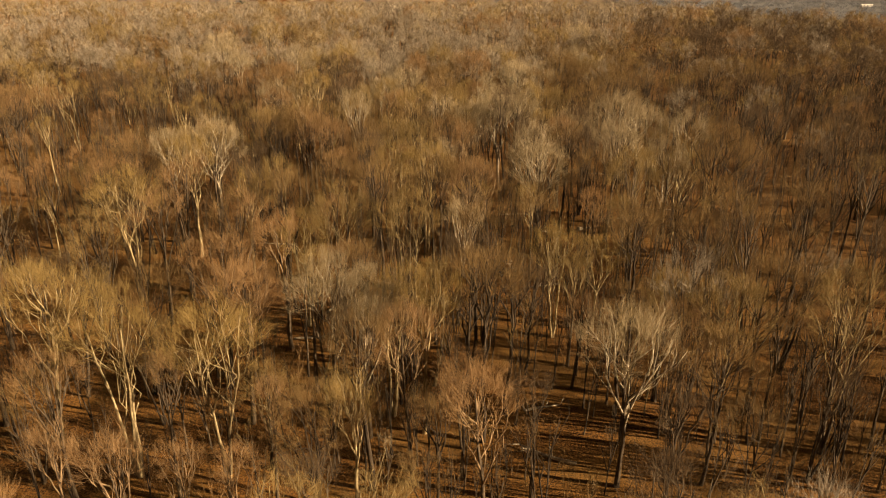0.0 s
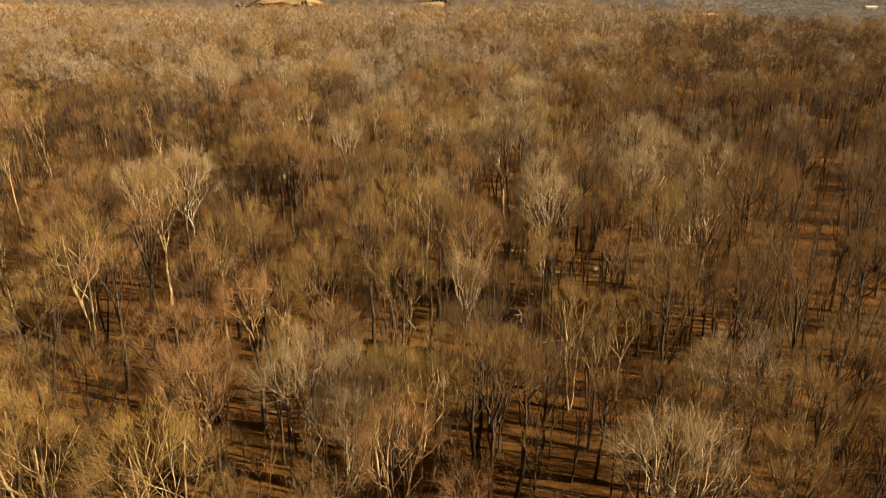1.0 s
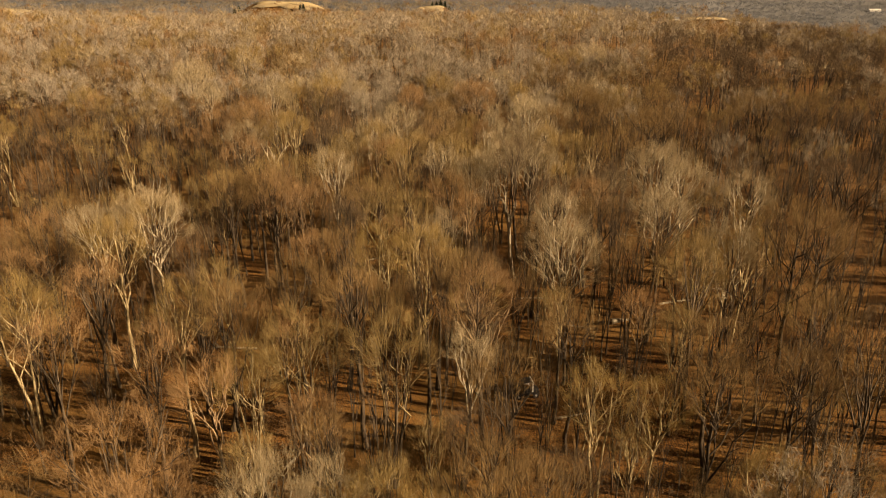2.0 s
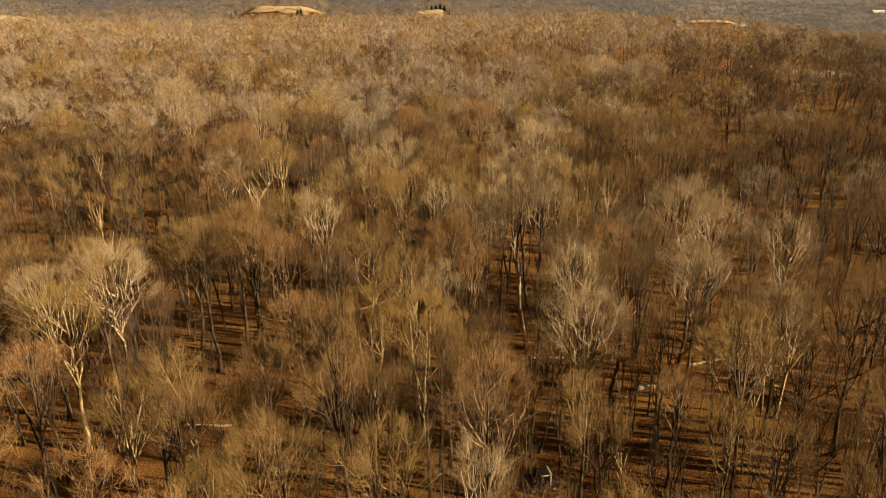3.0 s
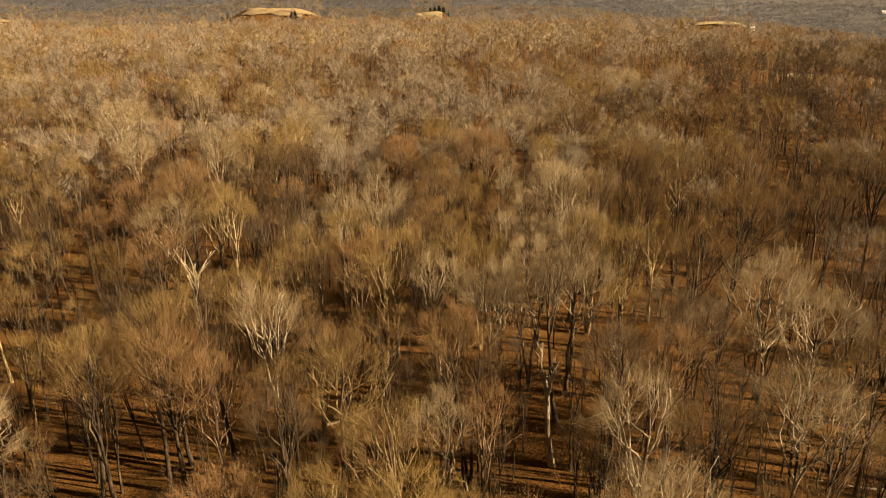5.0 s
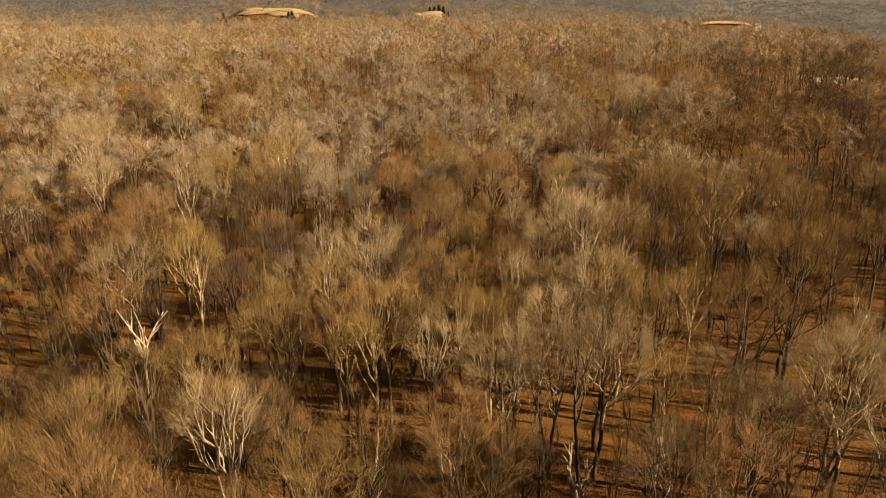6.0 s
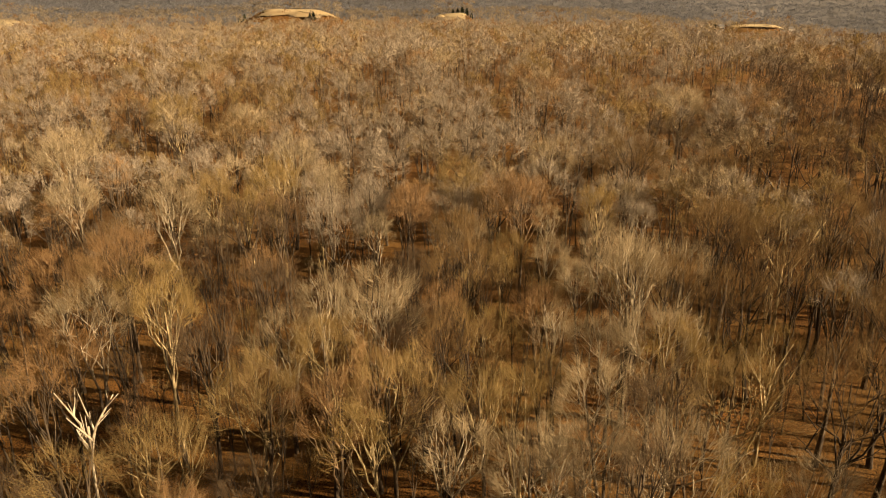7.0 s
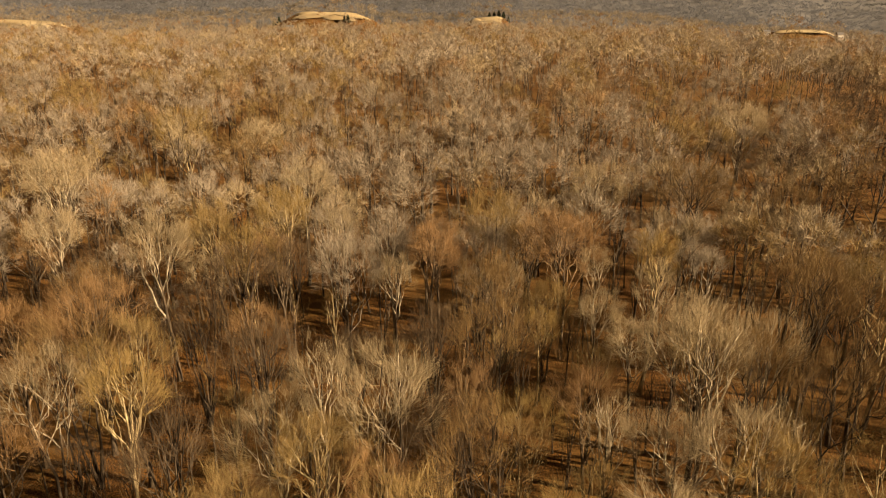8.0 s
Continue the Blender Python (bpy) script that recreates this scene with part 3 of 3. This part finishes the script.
rng = np.random.default_rng(21)
shrub_spots = scatter(rng, -150, 150, 46, 220, 2.1, lambda x, y: near_wood(x, y)
                      and noise.noise(Vector((x * 0.05, y * 0.05, 1.7))) + 0.4 * noise.noise(Vector((x * 0.23, y * 0.23, 4.1))) > (0.12 if is_open(x, y) else -0.25 if x < 8 else -0.12))
shrubs = [brush(400 + i, h, w, 9, 9, 0.023) for i, (h, w) in enumerate([(3.0, 1.7), (4.2, 1.9), (2.2, 1.5), (5.4, 2.0)])]
# dark kinds among the brown ones put the crowns' shade into the colour
brush_pairs = [m for k in ("russet", "brown", "dark", "olive") for m in (bark[k], twig[k])]
forest("undergrowth", "low brown leafless shrubs beneath the trees", shrub_spots, shrubs, brush_pairs, lambda x, y: random.choice((0, 0, 1, 1, 2, 2, 3)), 0.6, 1.2, 22)

sapling_spots = scatter(rng, -150, 150, 48, 240, 3.7, lambda x, y: near_wood(x, y) and not is_open(x, y, -1.5) and free(x, y, 1.5))
sapling_spots += scatter(rng, -12, 45, 58, 140, 2.9, lambda x, y: not is_open(x, y) and free(x, y, 1.3) and noise.noise(Vector((x * 0.08, y * 0.08, 8.2))) > -0.2)
saplings = [joined(500 + i, height=h, radius=r, base=0.3, stems=1, limbs=5, forks=1, branches=13, twigs=10, width=0.022, sides=4, upright=1.1, thick=0.0085, spray=0.35)
            for i, (h, r) in enumerate([(11, 1.4), (13, 1.7), (9, 1.3), (15, 1.9), (7, 1.2)])]
# brown and dark kinds favoured: shade below the crowns put into the colour
forest("saplings", "slender young leafless trees among the taller ones", sapling_spots, saplings, pairs,
       lambda x, y: KINDS.index(random.choice(("brown", "brown", "dark", "olive", "russet", stand(x, y), stand(x, y)))), 0.7, 1.1, 23)


# ---- dead trees and fallen wood ----
def dead_tree(x, y, height, fork, spread, seed, label, tip=(0.0, 0.0), girth=0.30):
    """A barkless standing dead tree: a bare stem that forks into a few long broken limbs."""
    r = np.random.default_rng(seed)
    tree = tagged(new("dead_tree"), label, "tree")
    tree.matrix_basis = pose(x, y, float(land(x, y)))
    body, pts = Build(), []
    for i in range(7):
        f = i / 6
        pts.append(np.array((tip[0] * f + 0.12 * math.sin(f * 5 + seed), tip[1] * f + 0.1 * math.cos(f * 4), -0.3 + f * (fork + 0.3))))
    body.tube(pts, [girth * (1.3 if i == 0 else 1 - 0.07 * i) for i in range(7)], 8)
    trunk_ob = new("trunk", mesh_from("trunk", body.v, body.f, [dead_wood]))
    trunk_ob.parent = tree
    for j in range(6):
        at = pts[4] + (pts[6] - pts[4]) * r.uniform(0.1, 1.0)
        az = j * 1.9 + seed * 0.7
        size = (height - fork) * r.uniform(0.35, 1.1)
        d = np.array((math.cos(az) * spread, math.sin(az) * spread, 1.0))
        p1 = at + unit(d * np.array((1.15, 1.15, 0.9))) * size * 0.4
        p2 = p1 + unit(d * np.array((0.8, 0.8, 1.1)) + r.normal(0, 0.25, 3)) * size * 0.6
        b = Build()
        b.tube([at, p1, p2], [girth * 0.3 + 0.06, girth * 0.2 + 0.06, 0.04], 6)
        for _ in range(3):
            q = p1 + (p2 - p1) * r.uniform(0, 0.8)
            e = q + unit(d + r.normal(0, 0.4, 3)) * size * r.uniform(0.2, 0.42)
            b.tube([q, (q + e) / 2 + r.normal(0, 0.04, 3), e], [0.06, 0.045, 0.012], 4)
        ob = new("limb", mesh_from("limb", b.v, b.f, [dead_wood]))
        ob.parent = trunk_ob


dead_tree(*PALE_TREE, 16.0, 10.4, 0.3, 3, "pale barkless dead tree beside a sunlit clearing", (-1.1, 0.0), 0.36)
dead_tree(*SNAG, 20.2, 14.8, 0.34, 8, "white weathered dead snag with broken forked limbs", (0.6, 0.0), 0.16)


def fallen_log(x, y, length, radius, turn, seed, label):
    """A log that lies on the litter, with branch stubs."""
    r = np.random.default_rng(seed)
    log = tagged(new("fallen_log"), label, "log", "fallen logs on the woodland floor")
    log.matrix_basis = pose(x, y, float(land(x, y)), 0, 0, turn)
    b, pts = Build(), []
    for i in range(6):
        f = i / 5
        pts.append(np.array((f * length, 0.06 * length * math.sin(f * 3 + seed), radius * 0.7 + 0.02 * length * f)))
    b.tube(pts, [radius * (1 - 0.12 * i) for i in range(6)], 8)
    ob = new("stem", mesh_from("stem", b.v, b.f, [dead_wood if seed % 2 else bark["grey"]]))
    ob.parent = log
    for _ in range(4):
        i = r.integers(2, 6)
        s = Build()
        d = unit(np.array((0.7, r.choice([-1, 1]) * r.uniform(0.4, 1), r.uniform(0.1, 0.7))))
        s.tube([pts[i], pts[i] + d * length * 0.12, pts[i] + d * length * 0.25], [radius * 0.4, radius * 0.3, 0.02], 5)
        st = new("branch", mesh_from("branch", s.v, s.f, [dead_wood if seed % 2 else bark["grey"]]))
        st.parent = log


for i, (x, y, n, r, a) in enumerate([(13, 62.5, 6, 0.22, 150), (9, 71.5, 4, 0.16, 20), (23.2, 125.6, 2.2, 0.42, 15), (15.5, 133.3, 5, 0.16, 185), (-16, 95, 6, 0.17, 70), (12, 104, 5, 0.15, 5),
                                     (21, 124, 5, 0.18, 160), (27, 84, 6, 0.15, 10), (-24, 119, 6, 0.16, 185), (38, 158, 7, 0.17, 165), (-13, 149, 6, 0.15, 30), (33, 86, 4, 0.2, 60), (31, 131, 6, 0.16, 8), (43, 137, 6, 0.15, 170), (42, 124.5, 5, 0.17, 140), (-19, 88, 4, 0.15, 10)]):
    fallen_log(x, y, n, r, a, i, "pale fallen log on leaf litter" if i % 2 else "grey fallen log with branch stubs on leaf litter")


# ---- box and shell helpers ----
def slab(bm, x0, x1, y0, y1, z0, z1, bevel=0.0):
    r = bmesh.ops.create_cube(bm, size=1.0)
    vs = r["verts"]
    bmesh.ops.scale(bm, vec=(x1 - x0, y1 - y0, z1 - z0), verts=vs)
    bmesh.ops.translate(bm, vec=((x0 + x1) / 2, (y0 + y1) / 2, (z0 + z1) / 2), verts=vs)
    if bevel:
        edges = {e for v in vs for e in v.link_edges}
        bmesh.ops.bevel(bm, geom=list(edges), offset=bevel, segments=2, affect="EDGES")
    return vs


# ---- utility vehicle among the trees ----
def utility_vehicle(x, y, turn):
    """A small side-by-side with an open cab, a white roof and hoop, and a dark cargo box."""
    car = tagged(new("utility_vehicle"), "small dark utility vehicle with a white-rimmed cab roof", "vehicle")
    car.matrix_basis = pose(x, y, float(land(x, y)), 0, 0, turn)
    bm = bmesh.new()
    slab(bm, -1.5, 1.5, -0.7, 0.7, 0.38, 0.8, 0.08)
    body = part("body", bm, black_plastic, car)
    bm = bmesh.new()
    slab(bm, 0.75, 1.5, -0.68, 0.68, 0.8, 1.08, 0.12)
    part("hood", bm, black_plastic, car, "dark sloping hood")
    bm = bmesh.new()
    slab(bm, -1.75, -0.45, -0.75, 0.75, 0.8, 1.45, 0.06)
    part("cargo_box", bm, black_plastic, car)
    bm = bmesh.new()
    slab(bm, -0.55, 0.75, -0.74, 0.74, 1.92, 2.02, 0.05)
    part("roof", bm, black_plastic, car)
    bm = bmesh.new()
    slab(bm, 0.62, 0.8, -0.76, 0.76, 1.94, 2.08, 0.04)
    slab(bm, -0.4, 0.62, -0.8, -0.7, 1.96, 2.08, 0.03)
    part("roof_rim", bm, white_paint, car, "white rim of the cab roof")
    for sx in (-0.5, 0.68):
        for sy in (-0.68, 0.68):
            bm = bmesh.new()
            slab(bm, sx - 0.07, sx + 0.07, sy - 0.07, sy + 0.07, 0.8, 1.94, 0.02)
            part("cab_post", bm, white_paint if sx > 0 else black_plastic, car)
    bm = bmesh.new()
    slab(bm, -0.42, 0.1, -0.6, 0.6, 0.8, 0.98, 0.06)
    slab(bm, -0.44, -0.3, -0.6, 0.6, 0.98, 1.6, 0.06)
    part("seat", bm, black_plastic, car)
    for sx in (-1.05, 1.05):
        for sy in (-0.72, 0.72):
            bm = bmesh.new()
            bmesh.ops.create_cone(bm, cap_ends=True, segments=20, radius1=0.34, radius2=0.34, depth=0.26, matrix=Matrix.Translation((sx, sy, 0.34)) @ Matrix.Rotation(radians(90), 4, "X"))
            wheel = part("wheel", bm, black_plastic, car)
            bm = bmesh.new()
            bmesh.ops.create_cone(bm, cap_ends=True, segments=16, radius1=0.18, radius2=0.15, depth=0.29, matrix=Matrix.Translation((sx, sy, 0.34)) @ Matrix.Rotation(radians(90), 4, "X"))
            part("rim", bm, grey_metal, wheel)


utility_vehicle(9.7, 108.7, 12)


# ---- far houses, barn and evergreens ----
def house(x, y, w, d, h, label, name="house"):
    """A small gabled house with windows and a door."""
    home = tagged(new(name), label, name)
    home.matrix_basis = pose(x, y, float(land(x, y)), 0, 0, 8)
    bm = bmesh.new()
    slab(bm, -w / 2, w / 2, -d / 2, d / 2, -0.8, h)
    part("wall", bm, white_paint, home)
    bm = bmesh.new()
    e = 0.5
    low = [bm.verts.new(p) for p in ((-w / 2 - e, -d / 2 - e, h), (w / 2 + e, -d / 2 - e, h), (w / 2 + e, d / 2 + e, h), (-w / 2 - e, d / 2 + e, h))]
    top = [bm.verts.new(p) for p in ((-w / 2 - e, 0, h + d * 0.38), (w / 2 + e, 0, h + d * 0.38))]
    bm.faces.new((low[0], low[1], top[1], top[0]))
    bm.faces.new((low[2], low[3], top[0], top[1]))
    bm.faces.new((low[1], low[2], top[1]))
    bm.faces.new((low[3], low[0], top[0]))
    bm.faces.new(low[::-1])
    part("roof", bm, roof_shingle if name == "house" else white_paint, home)
    for i in range(3):
        bm = bmesh.new()
        cx = (i - 1) * w * 0.3
        if i == 1:
            slab(bm, cx - 0.5, cx + 0.5, -d / 2 - 0.06, -d / 2 + 0.02, 0.1, 2.1)
            part("door", bm, roof_shingle, home)
        else:
            slab(bm, cx - 0.7, cx + 0.7, -d / 2 - 0.05, -d / 2 + 0.02, 1.0, 2.3)
            part("window", bm, dark_glass, home)


house(-221, 955, 10, 7, 3.2, "small white house at the end of a field")
house(266, 954, 6, 5, 3.4, "small white house on a field crest")
house(337, 952, 6, 5, 4.6, "narrow white house beside a field")
house(722, 1390, 20, 6, 1.9, "long white farm building in the valley", "barn")


def conifer(x, y, h, seed):
    """A far evergreen: a stem and drooping whorls of needled boughs."""
    r = np.random.default_rng(seed)
    tree = tagged(new("evergreen_tree"), "dark green conifer at the edge of a far field", "tree", "far evergreens")
    tree.matrix_basis = pose(x, y, float(land(x, y)))
    b = Build()
    b.tube([np.array((0, 0, -0.3)), np.array((0, 0, h * 0.5)), np.array((0, 0, h))], [0.25, 0.15, 0.03], 5)
    ob = new("trunk", mesh_from("trunk", b.v, b.f, [bark["dark"]]))
    ob.parent = tree
    c = Build()
    for i in range(170):
        f = r.uniform(0.08, 1) ** 0.8
        az = r.uniform(0, 6.283)
        reach = h * 0.46 * math.sqrt(1.02 - f) * r.uniform(0.6, 1.1) + 0.2
        c.blade(np.array((0, 0, h * f)), np.array((math.cos(az) * reach, math.sin(az) * reach, -0.3 * reach)), 1.1, r)
    ob = new("crown", mesh_from("crown", c.v, c.f, [needle]))
    ob.parent = tree


for i, (x, y) in enumerate([(-12, 994), (-7, 997), (-2, 994), (3, 997), (8, 994), (-124, 992), (-118, 995), (-110, 993), (-102, 996), (-240, 990), (-246, 993), (-160, 967), (-164, 969), (-272, 985), (262, 962), (-330, 900), (345, 960)]):
    conifer(x, y, 6 + (i * 37 % 4), 600 + i)
